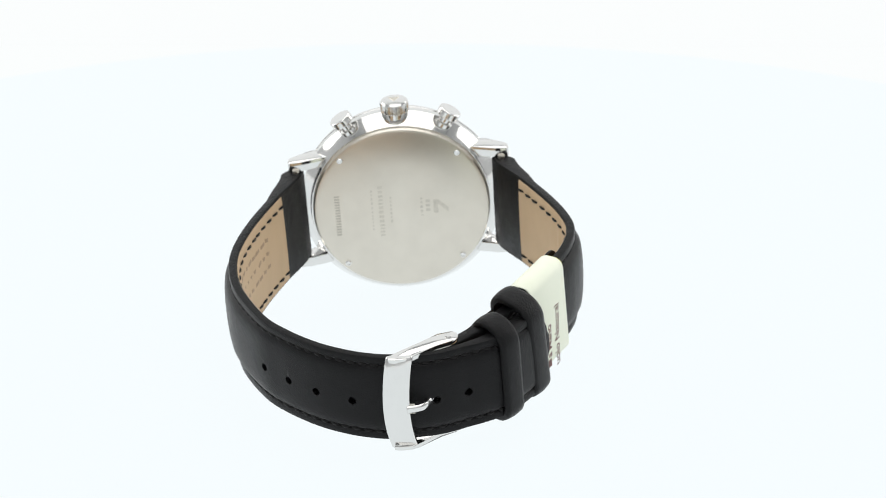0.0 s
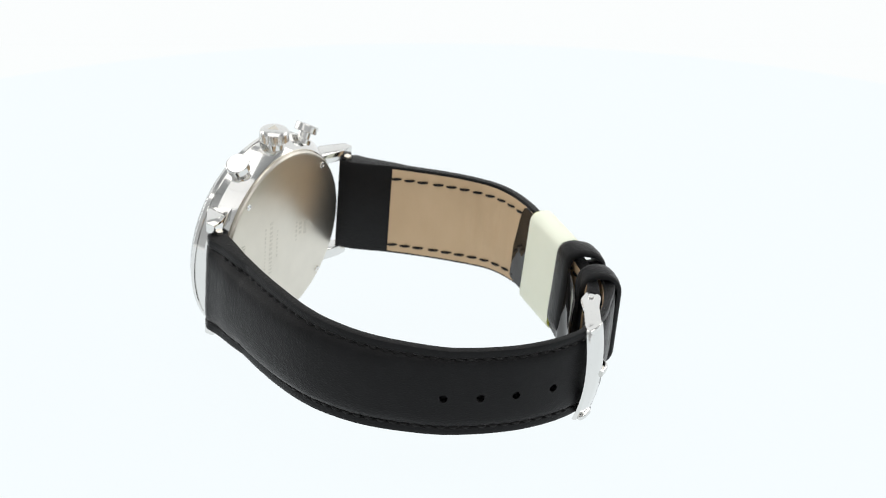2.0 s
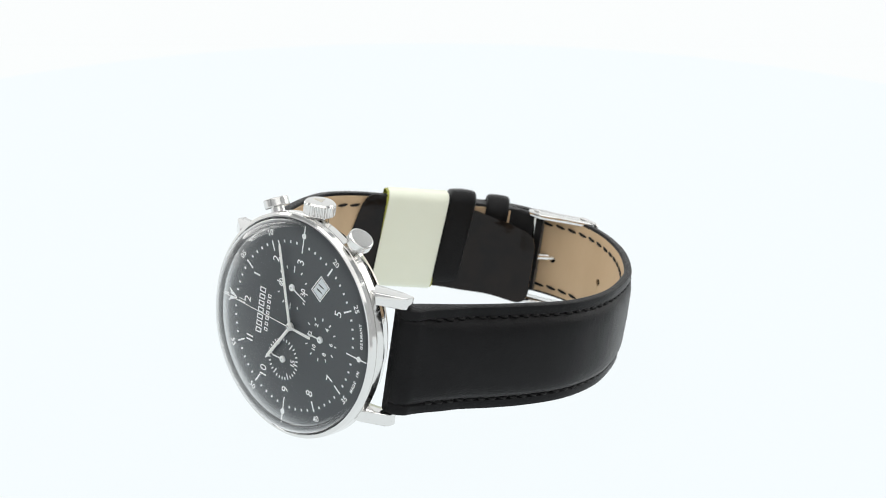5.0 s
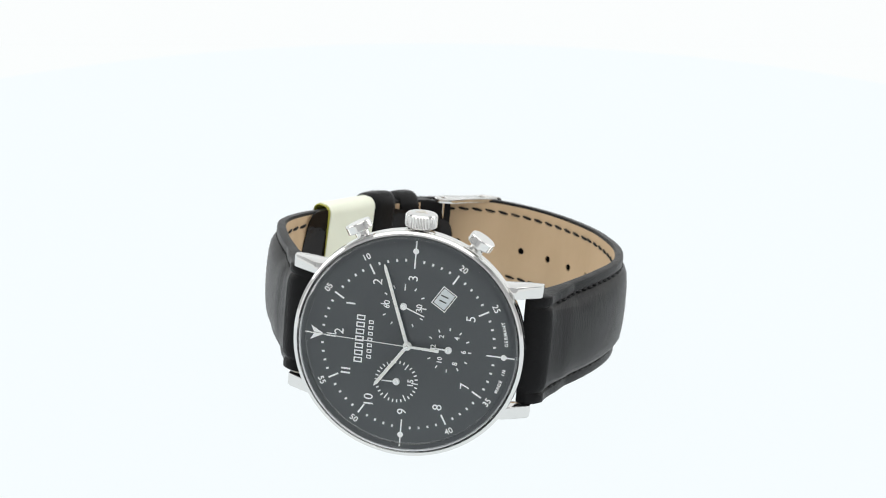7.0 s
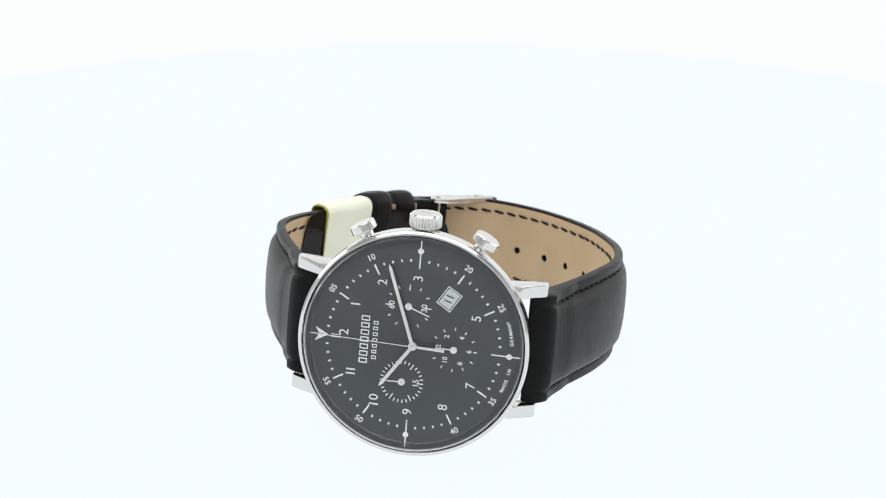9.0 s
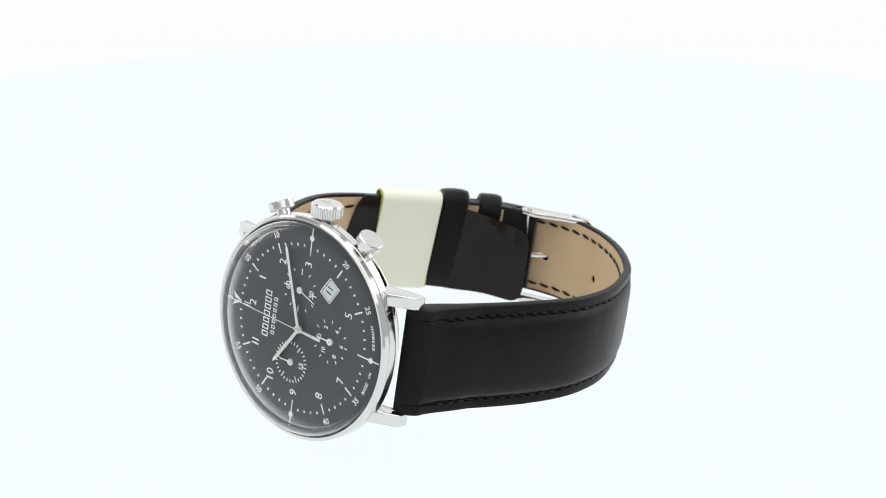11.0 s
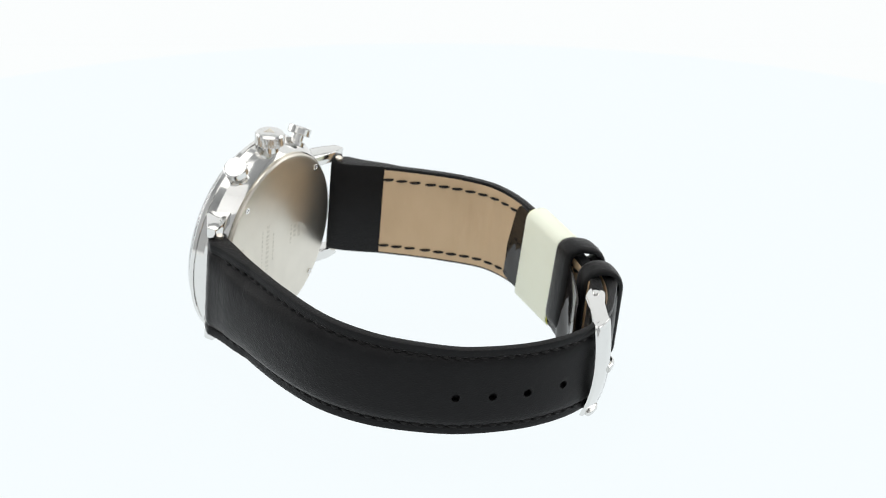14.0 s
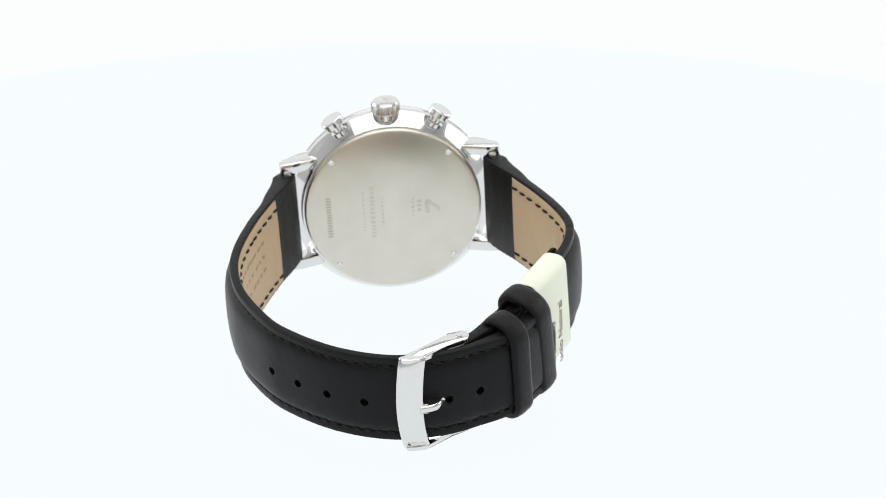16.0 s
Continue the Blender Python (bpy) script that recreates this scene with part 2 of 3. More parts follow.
# ---- the studio ----
def studio():
    # Floor cloth and backdrop make their own white; no lamp stands behind them.
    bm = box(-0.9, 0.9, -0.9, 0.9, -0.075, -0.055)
    tagged(link_mesh("floor", bm, CLOTH, None), "white cloth covering the studio table, glowing by emission", "floor", kind="structure")
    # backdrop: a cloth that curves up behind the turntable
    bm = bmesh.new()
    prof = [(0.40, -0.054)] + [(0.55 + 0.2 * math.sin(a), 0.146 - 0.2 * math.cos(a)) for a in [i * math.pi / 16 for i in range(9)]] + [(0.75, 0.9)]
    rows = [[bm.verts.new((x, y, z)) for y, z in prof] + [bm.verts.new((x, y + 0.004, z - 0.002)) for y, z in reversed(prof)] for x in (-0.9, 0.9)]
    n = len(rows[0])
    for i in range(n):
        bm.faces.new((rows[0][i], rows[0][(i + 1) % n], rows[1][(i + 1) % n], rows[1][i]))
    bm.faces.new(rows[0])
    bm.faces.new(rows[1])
    tagged(link_mesh("backdrop", bm, CLOTH, None, 60), "plain white cloth sweep behind the turntable, glowing by emission", "backdrop", kind="structure")
    for name, b in (("wall_front", (-0.95, 0.95, -0.95, -0.9)), ("wall_back", (-0.95, 0.95, 0.9, 0.95)), ("wall_left", (-0.95, -0.9, -0.9, 0.9)),
                    ("wall_right", (0.9, 0.95, -0.9, 0.9))):
        tagged(link_mesh(name, box(*b, -0.075, 0.95), WALL, None), "plain grey studio wall", "wall", kind="structure")
    tagged(link_mesh("ceiling", box(-0.95, 0.95, -0.95, 0.95, 0.95, 1.0), WALL, None), "plain grey studio ceiling", "ceiling", kind="structure")


def turntable():
    thing = new("turntable")
    tagged(thing, "round white acrylic turntable under the watch, glowing by emission", "turntable")
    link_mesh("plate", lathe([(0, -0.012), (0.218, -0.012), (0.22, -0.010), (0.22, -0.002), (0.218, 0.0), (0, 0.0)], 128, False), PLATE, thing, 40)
    link_mesh("pedestal", lathe([(0, -0.055), (0.12, -0.055), (0.12, -0.05), (0.08, -0.012), (0, -0.012)], 64, False), STEEL_FRAME, thing, 40)
    return thing


studio()
table = turntable()

# ---- the watch ----
watch = new("wristwatch")
tagged(watch, "steel chronograph wristwatch with dark dial and closed black leather strap", "watch")


def dial_pose(rx, ry, height, turn=0.0):
    """Reading place on the dial (right towards three, up towards twelve), height above it; turn in degrees clockwise."""
    read = Matrix(((0, -1.003, 0, 0), (0, 0, -1, 0), (1.003, 0, 0, -0.28), (0, 0, 0, 1)))
    return read @ Matrix.Translation((rx, ry, height)) @ Matrix.Rotation(-radians(turn), 4, "Z")


def polar(r, minutes):
    a = minutes * math.pi / 30
    return r * math.sin(a), r * math.cos(a)


def dial_part(name, bm, mat, parent, rx, ry, height, turn=0.0, label=""):
    moved(bm, dial_pose(rx, ry, height, turn))
    return part(name, bm, mat, parent, label, smooth=30)


def bar(w, h, t=0.03):
    return box(-w / 2, w / 2, -h / 2, h / 2, 0, t)


def disc(r, t=0.03, steps=24):
    return lathe([(0, 0), (r, 0), (r, t), (0, t)], steps, False)


def case():
    # the case band with its polished bezel
    prof = [(17.2, 5.2), (17.2, 0.8), (19.45, 0.7), (19.5, -0.5), (19.65, -0.72), (19.95, -0.7), (20.3, -0.35), (20.4, 0.45),
            (20.15, 0.6), (20.15, 0.72), (20.35, 0.85), (20.35, 2.3), (19.7, 3.3), (18.9, 4.6), (18.3, 5.3)]
    body = part("case", moved(lathe([(r, -y) for r, y in prof], 144), FRONT), STEEL, watch, "polished steel case band with rounded bezel", 25)
    # four lugs
    poly = [(14.0, 1.0), (17.8, 1.2), (21.7, 4.1), (22.1, 4.5), (22.1, 6.0), (21.8, 6.3), (19.4, 6.1), (14.0, 4.4)]
    for sx in (-1, 1):
        for z0, z1, tip in ((9.95, 12.1, 1.0), (-12.0, -9.8, 0.985)):
            part("lug", prism([(sx * x * tip, y) for x, y in poly], z0, z1, 0.22), STEEL, body, "", 25)
        part("spring_bar", moved(lathe([(0, -10.4), (0.7, -10.4), (0.7, 10.4), (0, 10.4)], 16, False), Matrix.Translation((sx * 20.6, 6.3, 0))), STEEL_SATIN, body)
    # back cover with its screws and engraving
    prof = [(0, 6.3), (16.9, 6.3), (17.6, 6.15), (17.9, 5.8), (17.9, 5.45), (17.75, 5.3), (17.75, 4.6), (0, 4.6)]
    back = part("back_cover", moved(lathe([(r, -y) for r, y in prof], 144, False), FACE), STEEL_SATIN, watch, "brushed steel back cover with faint engraving", 30)
    for x, z in ((11.75, 11.75), (-11.75, 11.75), (-11.75, -11.75), (11.75, -11.75)):
        b = lathe([(0, 0.05), (0.28, 0.05), (0.34, 0.18), (0.55, 0.18), (0.62, 0.1), (0.62, -0.4), (0, -0.4)], 20, False)
        part("screw", moved(b, Matrix.Translation((x, 6.3, z)) @ FACE.inverted()), STEEL, back, "small polished case screw")
    # engraved lines of unreadable writing
    back_read = Matrix(((0, 1, 0, 0), (0, 0, 1, 6.3), (1, 0, 0, 0), (0, 0, 0, 1)))

    def engrave(u, v, w, h, mat=ENGRAVED):
        part("engraving", moved(box(u - w / 2, u + w / 2, v - h / 2, v + h / 2, -0.02, 0.02), back_read), mat, back)
    rnd = random.Random(4)
    z = -5.2
    while z < 3.6:
        engrave(z + 0.22, 13.0, 0.32, 1.0, STAMPED)
        z += 0.62
    for row, (v, z0, z1, h) in enumerate(((6.0, -4.5, 4.5, 0.3), (4.2, -6.0, 5.5, 0.9), (2.2, -3.0, 3.0, 0.35), (-4.0, -2.0, 2.0, 0.5), (-5.3, -1.0, 1.6, 0.9))):
        z = z0
        while z < z1:
            w = 0.35 + 0.4 * rnd.random()
            engrave(z + w / 2, v, w * 0.9, h)
            z += w + 0.35
    part("emblem", moved(prism([(-1.5, -6.4), (1.6, -6.4), (1.6, -7.3), (-0.4, -9.4), (-1.5, -9.4), (0.6, -7.3), (-1.5, -7.3)], -0.02, 0.02), back_read), ENGRAVED, back, "plain engraved emblem")
    return body


def crown_and_pushers():
    bm = bmesh.new()
    teeth = 30
    rings = []
    for z, r, cut in ((20.25, 2.3, 0), (20.45, 2.72, 0), (20.6, 2.85, 0.26), (22.3, 2.85, 0.26), (22.5, 2.72, 0), (22.75, 2.45, 0), (22.95, 1.6, 0), (23.0, 0.8, 0)):
        ring = []
        for i in range(teeth * 6):
            a = 2 * math.pi * i / (teeth * 6)
            rr = r - (cut if i % 6 in (0, 1) else cut * 0.35 if i % 6 in (2, 5) else 0)
            ring.append(bm.verts.new((rr * math.cos(a), 2.9 + rr * math.sin(a), z)))
        rings.append(ring)
    for a, b in zip(rings, rings[1:]):
        for i in range(len(a)):
            j = (i + 1) % len(a)
            bm.faces.new((a[i], a[j], b[j], b[i]))
    bm.faces.new(rings[0])
    bm.faces.new(rings[-1])
    crown = part("crown", bm, STEEL_SOFT, watch, "fluted polished steel winding crown", 25)
    part("crown_tube", moved(lathe([(0, 19.0), (1.9, 19.0), (1.9, 20.3), (0, 20.3)], 32, False), Matrix.Translation((0, 2.9, 0))), STEEL, crown)
    emblem = prism([(-1.1, -0.75), (1.1, -0.75), (0, 1.05)], 0, 0.06)
    part("emblem", moved(emblem, Matrix.Translation((0, 2.9, 22.98))), STEEL_SATIN, crown, "plain raised triangle emblem")
    for sx in (-1, 1):
        tilt = Matrix.Translation((0, 2.75, 0)) @ Matrix.Rotation(sx * radians(29.5), 4, "Y")
        cap = lathe([(0, 21.05), (2.1, 21.05), (2.25, 21.12), (2.3, 21.25), (2.3, 21.29), (2.3, 22.36), (2.3, 22.4), (2.26, 22.56), (2.14, 22.65), (2.0, 22.68), (1.95, 22.68), (0, 22.68)], 96, False)
        p = part("pusher", moved(cap, tilt), STEEL_SOFT, watch, "polished steel round-capped chronograph pusher", 22)
        part("stem", moved(lathe([(0, 18.9), (1.75, 18.9), (1.75, 19.7), (1.25, 19.85), (1.25, 21.1), (0, 21.1)], 32, False), tilt), STEEL, p)


def crystal():
    prof = [(0, 3.12), (6, 3.1), (11, 3.04), (15, 2.9), (17, 2.65), (18.3, 2.2), (19.05, 1.5), (19.4, 0.6), (19.42, 0.05), (18.4, 0.05), (18.2, 0.6), (17.4, 1.25),
            (15, 1.7), (11, 1.96), (6, 2.1), (0, 2.15)]
    ob = part("crystal", moved(lathe(prof, 96, False), FRONT), GLASS, watch, "clear domed watch crystal", 50)
    ob.visible_shadow = False


def dial():
    d = part("dial", moved(lathe([(0, -0.6), (19.4, -0.6), (19.4, 0.0), (0, 0.0)], 96, False), FRONT), DIAL, watch, "matt anthracite dial with white print")
    # minute dots and five-minute strokes
    dot = shared("minute_dot", box(-0.17, 0.17, -0.24, 0.24, 0, 0.03), PRINT, False)
    tick = shared("minute_stroke", box(-0.15, 0.15, -0.97, 0.97, 0, 0.03), PRINT, False)
    for m in range(60):
        if m % 5:
            piece("minute_dot", dot, dial_pose(*polar(15.15, m), 0.0, m * 6), d)
        elif m % 15:
            piece("minute_stroke", tick, dial_pose(*polar(14.65, m), 0.0, m * 6), d)
    for m in (15, 30, 45):
        mark = {15: 0.75, 30: 0.7, 45: 0.4}[m]
        dial_part("quarter_line", join(bar(0.24, 5.0), moved(disc(0.52, 0.035), Matrix.Translation((0, mark - 0.1, 0)))), PRINT, d, *polar(16.2, m), 0.0, m * 6)
    dial_part("quarter_line", bar(0.2, 1.0), PRINT, d, *polar(17.8, 0), 0.0, 0)
    # the arrow at twelve: two slim wings round a gap
    for s in (-1, 1):
        dial_part("arrow_wing", prism([(0.0, -1.05), (s * 0.14, -1.0), (s * 1.32, 1.15), (s * 0.14, 0.55)] if s > 0 else [(0.0, -1.05), (-0.14, 0.55), (-1.32, 1.15), (-0.14, -1.0)], 0, 0.03), PRINT, d, 0, 16.15, 0.0)
    for s in (-0.22, 0.22):
        dial_part("twelve_stroke", bar(0.16, 1.7), PRINT, d, s, 13.6, 0.0)
    # hour numerals
    for h in (1, 2, 3, 5, 7, 8, 9, 10, 11):
        rr = 12.0 if h == 3 else 12.25
        x, y = polar(rr, h * 5)
        if h == 1:
            dial_part("numeral", bar(0.3, 1.65), PRINT, d, x, y, 0.0)
        elif h == 11:
            dial_part("numeral", join(moved(bar(0.3, 1.65), Matrix.Translation((-0.38, 0, 0))), moved(bar(0.3, 1.65), Matrix.Translation((0.38, 0, 0)))), PRINT, d, x, y, 0.0)
        elif h == 10:
            dial_part("numeral", join(moved(bar(0.3, 1.65), Matrix.Translation((-0.95, 0, 0))), moved(text_bm("0", 2.35, 0.008), Matrix.Translation((0.3, 0, 0)))), PRINT, d, x, y, 0.0)
        else:
            dial_part("numeral", text_bm(str(h), 2.35, 0.008), PRINT, d, x, y, 0.0)
    dial_part("numeral", text_bm("2", 2.35, 0.008), PRINT, d, 0.85, 12.2, 0.0)
    # minute figures on the rim, tops outward above and inward below
    for m in (5, 10, 20, 25, 35, 40, 50, 55):
        dial_part("minute_figure", text_bm("%02d" % m, 1.5, 0.02), PRINT, d, *polar(16.95, m), 0.0, m * 6 if m < 30 else m * 6 + 180)
    # origin mark, letter by letter round the rim
    for word, first in (("GERMANY", 28.75), ("MADE IN", 33.55)):
        for i, ch in enumerate(word):
            if ch == " ":
                continue
            ang = first - i * 0.36
            dial_part("letter", text_bm(ch, 0.85, 0.02), PRINT, d, *polar(17.25, ang), 0.0, ang * 6 + 180)
    # maker's name as plain hollow blocks
    def hollow(w, h, t):
        return join(*[moved(bar(a, b), Matrix.Translation((x, y, 0))) for a, b, x, y in
                      ((w, t, 0, h / 2 - t / 2), (w, t, 0, t / 2 - h / 2), (t, h - 2 * t, w / 2 - t / 2, 0), (t, h - 2 * t, t / 2 - w / 2, 0))])
    for i in range(7):
        dial_part("name_block", hollow(0.95, 1.5, 0.22), PRINT, d, -3.85 + i * 1.28, 8.6, 0.0)
        dial_part("name_block", hollow(0.66, 0.86, 0.17), PRINT, d, -3.1 + i * 1.05, 6.75, 0.0)
    # the date window
    dial_part("date_window", bar(3.75, 0.14, 0.1), PRINT, d, 9.74, -4.41, 0.0, 32.0, "white-framed date window")
    for u, v, a, b in ((0, -1.4, 3.75, 0.14), (1.8, 0, 0.14, 2.66), (-1.8, 0, 0.14, 2.66)):
        part("window_frame", moved(moved(bar(a, b, 0.1), Matrix.Translation((u, v, 0))), dial_pose(9.0, -5.6, 0.0, 32.0)), PRINT, d)
    part("date_disc", moved(bar(3.15, 2.3, 0.03), dial_pose(9.0, -5.6, 0.0, 32.0)), DATE_PAPER, d, "pale date disc showing 11")
    part("date_figure", moved(text_bm("11", 1.9, 0.02), dial_pose(9.0, -5.6, 0.04, 18.0)), INK, d, "dark figure 11")
    # sub-dials
    long_t = shared("counter_stroke", box(-0.1, 0.1, -0.58, 0.58, 0, 0.03), PRINT, False)
    short_t = shared("counter_dash", box(-0.11, 0.11, -0.28, 0.28, 0, 0.03), PRINT, False)
    for (cx, cy, n, every) in ((6.8, 1.35, 12, 3), (-6.9, 1.5, 30, 5), (0.0, -7.1, 12, 99)):
        for i in range(n):
            a = 2 * math.pi * i / n
            r = 3.55 if n == 30 else 3.75
            big = i % every == 0 and every < 99 or (n == 12 and every == 3 and i % 3 == 0)
            rr = r - (0.3 if big else 0.0)
            if n == 12 and every == 99 and i == 0:
                continue
            piece("counter_stroke" if big else "counter_dash", long_t if big else short_t, dial_pose(cx + rr * math.sin(a), cy + rr * math.cos(a), 0.0, math.degrees(a)), d)
    for body, x, y, sz in (("60", 6.8, 4.25, 1.5), ("30", 6.8, -1.45, 1.5), ("15", -6.9, -1.05, 1.5), ("2", 2.3, -5.75, 1.25), ("4", 2.3, -8.45, 1.25),
                           ("6", 0, -9.8, 1.25), ("8", -2.3, -8.45, 1.25), ("10", -2.0, -5.75, 1.25), ("12", 0.1, -4.45, 1.25)):
        dial_part("counter_figure", text_bm(body, sz, 0.02), PRINT, d, x, y, 0.0)


def hands_of_watch():
    def pointer(name, length, w0, w1, tail, height, cx, cy, minutes, hub, label, fill=True):
        poly = [(-w0 / 2, -tail), (w0 / 2, -tail), (w1 / 2, length - 0.8), (0, length), (-w1 / 2, length - 0.8)]
        bm = join(prism(poly, 0, 0.14, 0.03), lathe([(0, -0.02), (hub, -0.02), (hub, 0.2), (hub * 0.8, 0.26), (0, 0.26)], 32, False))
        ob = dial_part(name, bm, HAND, watch, cx, cy, height, minutes * 6, label)
        if fill:
            f = prism([(-w0 * 0.26, length * 0.1), (w0 * 0.26, length * 0.1), (w1 * 0.26, length - 1.3), (-w1 * 0.26, length - 1.3)], 0.145, 0.17)
            part("filling", moved(f, dial_pose(cx, cy, height, minutes * 6)), LUME, ob)
        return ob
    pointer("hour_hand", 9.7, 0.62, 0.62, 0.5, 0.55, 0, 0, 304 / 6, 0.75, "silvered hour hand with pale filling")
    pointer("minute_hand", 15.1, 0.62, 0.55, 0.5, 0.8, 0, 0, 70 / 6, 0.75, "silvered minute hand with pale filling")
    pointer("second_hand", 18.0, 0.16, 0.12, 5.2, 1.1, 0, 0, 0.18, 0.55, "thin silvered chronograph second hand", False)
    part("counterweight", moved(prism([(-0.27, -5.6), (0.27, -5.6), (0.22, -0.8), (-0.22, -0.8)], 0, 0.12, 0.02), dial_pose(0, 0, 1.06, 1.1)), HAND, watch)
    part("axle", moved(lathe([(0, 0), (0.35, 0), (0.35, 1.45), (0.2, 1.5), (0, 1.5)], 24, False), dial_pose(0, 0, 0)), STEEL, watch)
    for cx, cy, mins, ln in ((6.8, 1.35, 200 / 6, 4.0), (-6.9, 1.5, 358 / 6, 2.6), (0.0, -7.1, 1 / 6, 3.2)):
        bm = join(prism([(-0.12, 0), (0.12, 0), (0.1, ln), (-0.1, ln)], 0.1, 0.22), lathe([(0, 0), (0.62, 0), (0.62, 0.28), (0.54, 0.34), (0, 0.34)], 28, False))
        ob = dial_part("counter_hand", bm, PRINT, watch, cx, cy, 0.0, mins * 6, "small white counter hand with round hub")
        part("hub_cap", moved(disc(0.2, 0.04, 16), dial_pose(cx, cy, 0.34)), STEEL, ob)


case()
crown_and_pushers()
dial()
hands_of_watch()
crystal()

# ---- the strap ----
SIX_LINE = [(19.1, 5.0), (19.9, 8.0), (21.6, 11.5), (23.7, 15.5), (27.7, 24.8), (30.6, 34.0), (31.3, 41.0), (30.1, 49.0), (26.1, 58.4), (22.3, 63.6), (17.2, 68.5),
            (12.5, 71.7), (7.7, 73.9), (3.0, 74.9), (-3.5, 74.4), (-9.2, 72.2), (-14.8, 68.4), (-19.3, 63.2), (-22.3, 58.8)]
TWELVE_LINE = [(-18.7, 5.6), (-19.6, 8.5), (-21.5, 12.0), (-23.8, 16.0), (-28.0, 25.4), (-30.4, 33.0), (-30.5, 37.6), (-29.0, 42.5), (-26.4, 47.2), (-22.3, 53.6),
               (-17.9, 60.0), (-13.0, 65.8), (-8.3, 69.4), (-4.9, 71.2)]
SIX = smooth_path(SIX_LINE, 0.7)
TWELVE = smooth_path(TWELVE_LINE, 0.45)


def half_width(s, total):
    return float(np.interp(s, [0, 25, 60, total], [9.8, 9.75, 8.8, 8.35]))


def mid_z(s):
    return float(np.interp(s, [0, 40, 88, 100, 112, 130], [0.1, 0.08, 0.12, -0.2, -0.5, -0.6]))


def centre_thickness(s, side):
    if side > 0:
        return float(np.interp(s, [0, 0.7, 1.6, 3.0, 30, 48, 62, 85, 98, 106, 150], [2.0, 3.4, 4.1, 4.5, 3.4, 2.6, 1.95, 1.85, 1.9, 3.2, 3.2]))
    return float(np.interp(s, [0, 0.7, 1.6, 3.0, 30, 50, 60, 72, 84], [2.0, 3.4, 4.1, 4.5, 3.1, 2.6, 2.7, 2.5, 2.2]))


def edge_thickness(s, side=1):
    if side < 0:
        return float(np.interp(s, [0, 0.7, 1.6, 3.0, 6.0, 14.0, 50, 60, 72, 84], [1.9, 3.2, 3.8, 4.1, 3.3, 1.8, 1.5, 2.3, 2.2, 2.0]))
    return float(np.interp(s, [0, 0.7, 1.6, 3.0, 6.0, 14.0, 90, 98, 106, 150], [1.9, 3.2, 3.8, 4.1, 3.3, 1.8, 1.3, 1.4, 2.8, 2.8]))


def strap_section(total, side):
    def ring(s):
        h, c = half_width(s, total), mid_z(s)
        tip = total - s
        if side < 0 and tip < 7:
            h = min(h, 7.7 + 0.15 * tip)
        if side > 0 and tip < 6:
            h *= math.sqrt(max(0.05, 1 - (1 - tip / 6) ** 2 * 0.85))
        te, tc = edge_thickness(s, side), centre_thickness(s, side)
        inner = 0.35 * (1 if s > 1 else s)
        pts = [(0.25, -h), (0.0, -h + 0.3), (0.0, 0.0), (0.0, h - 0.3), (0.25, h)]
        prof = [(1.0, te - 0.35), (0.985, te - 0.08), (0.955, te), (0.90, te + 0.02), (0.835, te - 0.03), (0.80, te - 0.36), (0.765, te - 0.03), (0.72, te + (tc - te) * 0.38),
                (0.62, te + (tc - te) * 0.72), (0.45, te + (tc - te) * 0.88), (0.25, tc - 0.05), (0.0, tc)]
        up = [(o, h * f) for f, o in prof]
        down = [(o, -h * f) for f, o in reversed(prof[:-1])]
        return [(o, z + c) for o, z in pts + up + down]
    return ring


def stitch_mesh(length, slim=1.0):
    bm = bmesh.new()
    rings = []
    for u, r in ((-0.5, 0.08), (-0.4, 0.24), (-0.15, 0.31), (0.15, 0.31), (0.4, 0.24), (0.5, 0.08)):
        lift = 0.16 - 1.0 * u * u
        rings.append([bm.verts.new((u * length, lift + r * 0.8 * slim * math.cos(a), r * slim * math.sin(a))) for a in [k * math.pi / 3 for k in range(6)]])
    for a, b in zip(rings, rings[1:]):
        for i in range(6):
            bm.faces.new((a[i], a[(i + 1) % 6], b[(i + 1) % 6], b[i]))
    return shared("stitch", bm, THREAD)


STITCH_OUT, STITCH_IN = stitch_mesh(1.8, 1.15), stitch_mesh(2.4, 0.9)
LEAN = Matrix.Rotation(radians(7), 4, "Y")


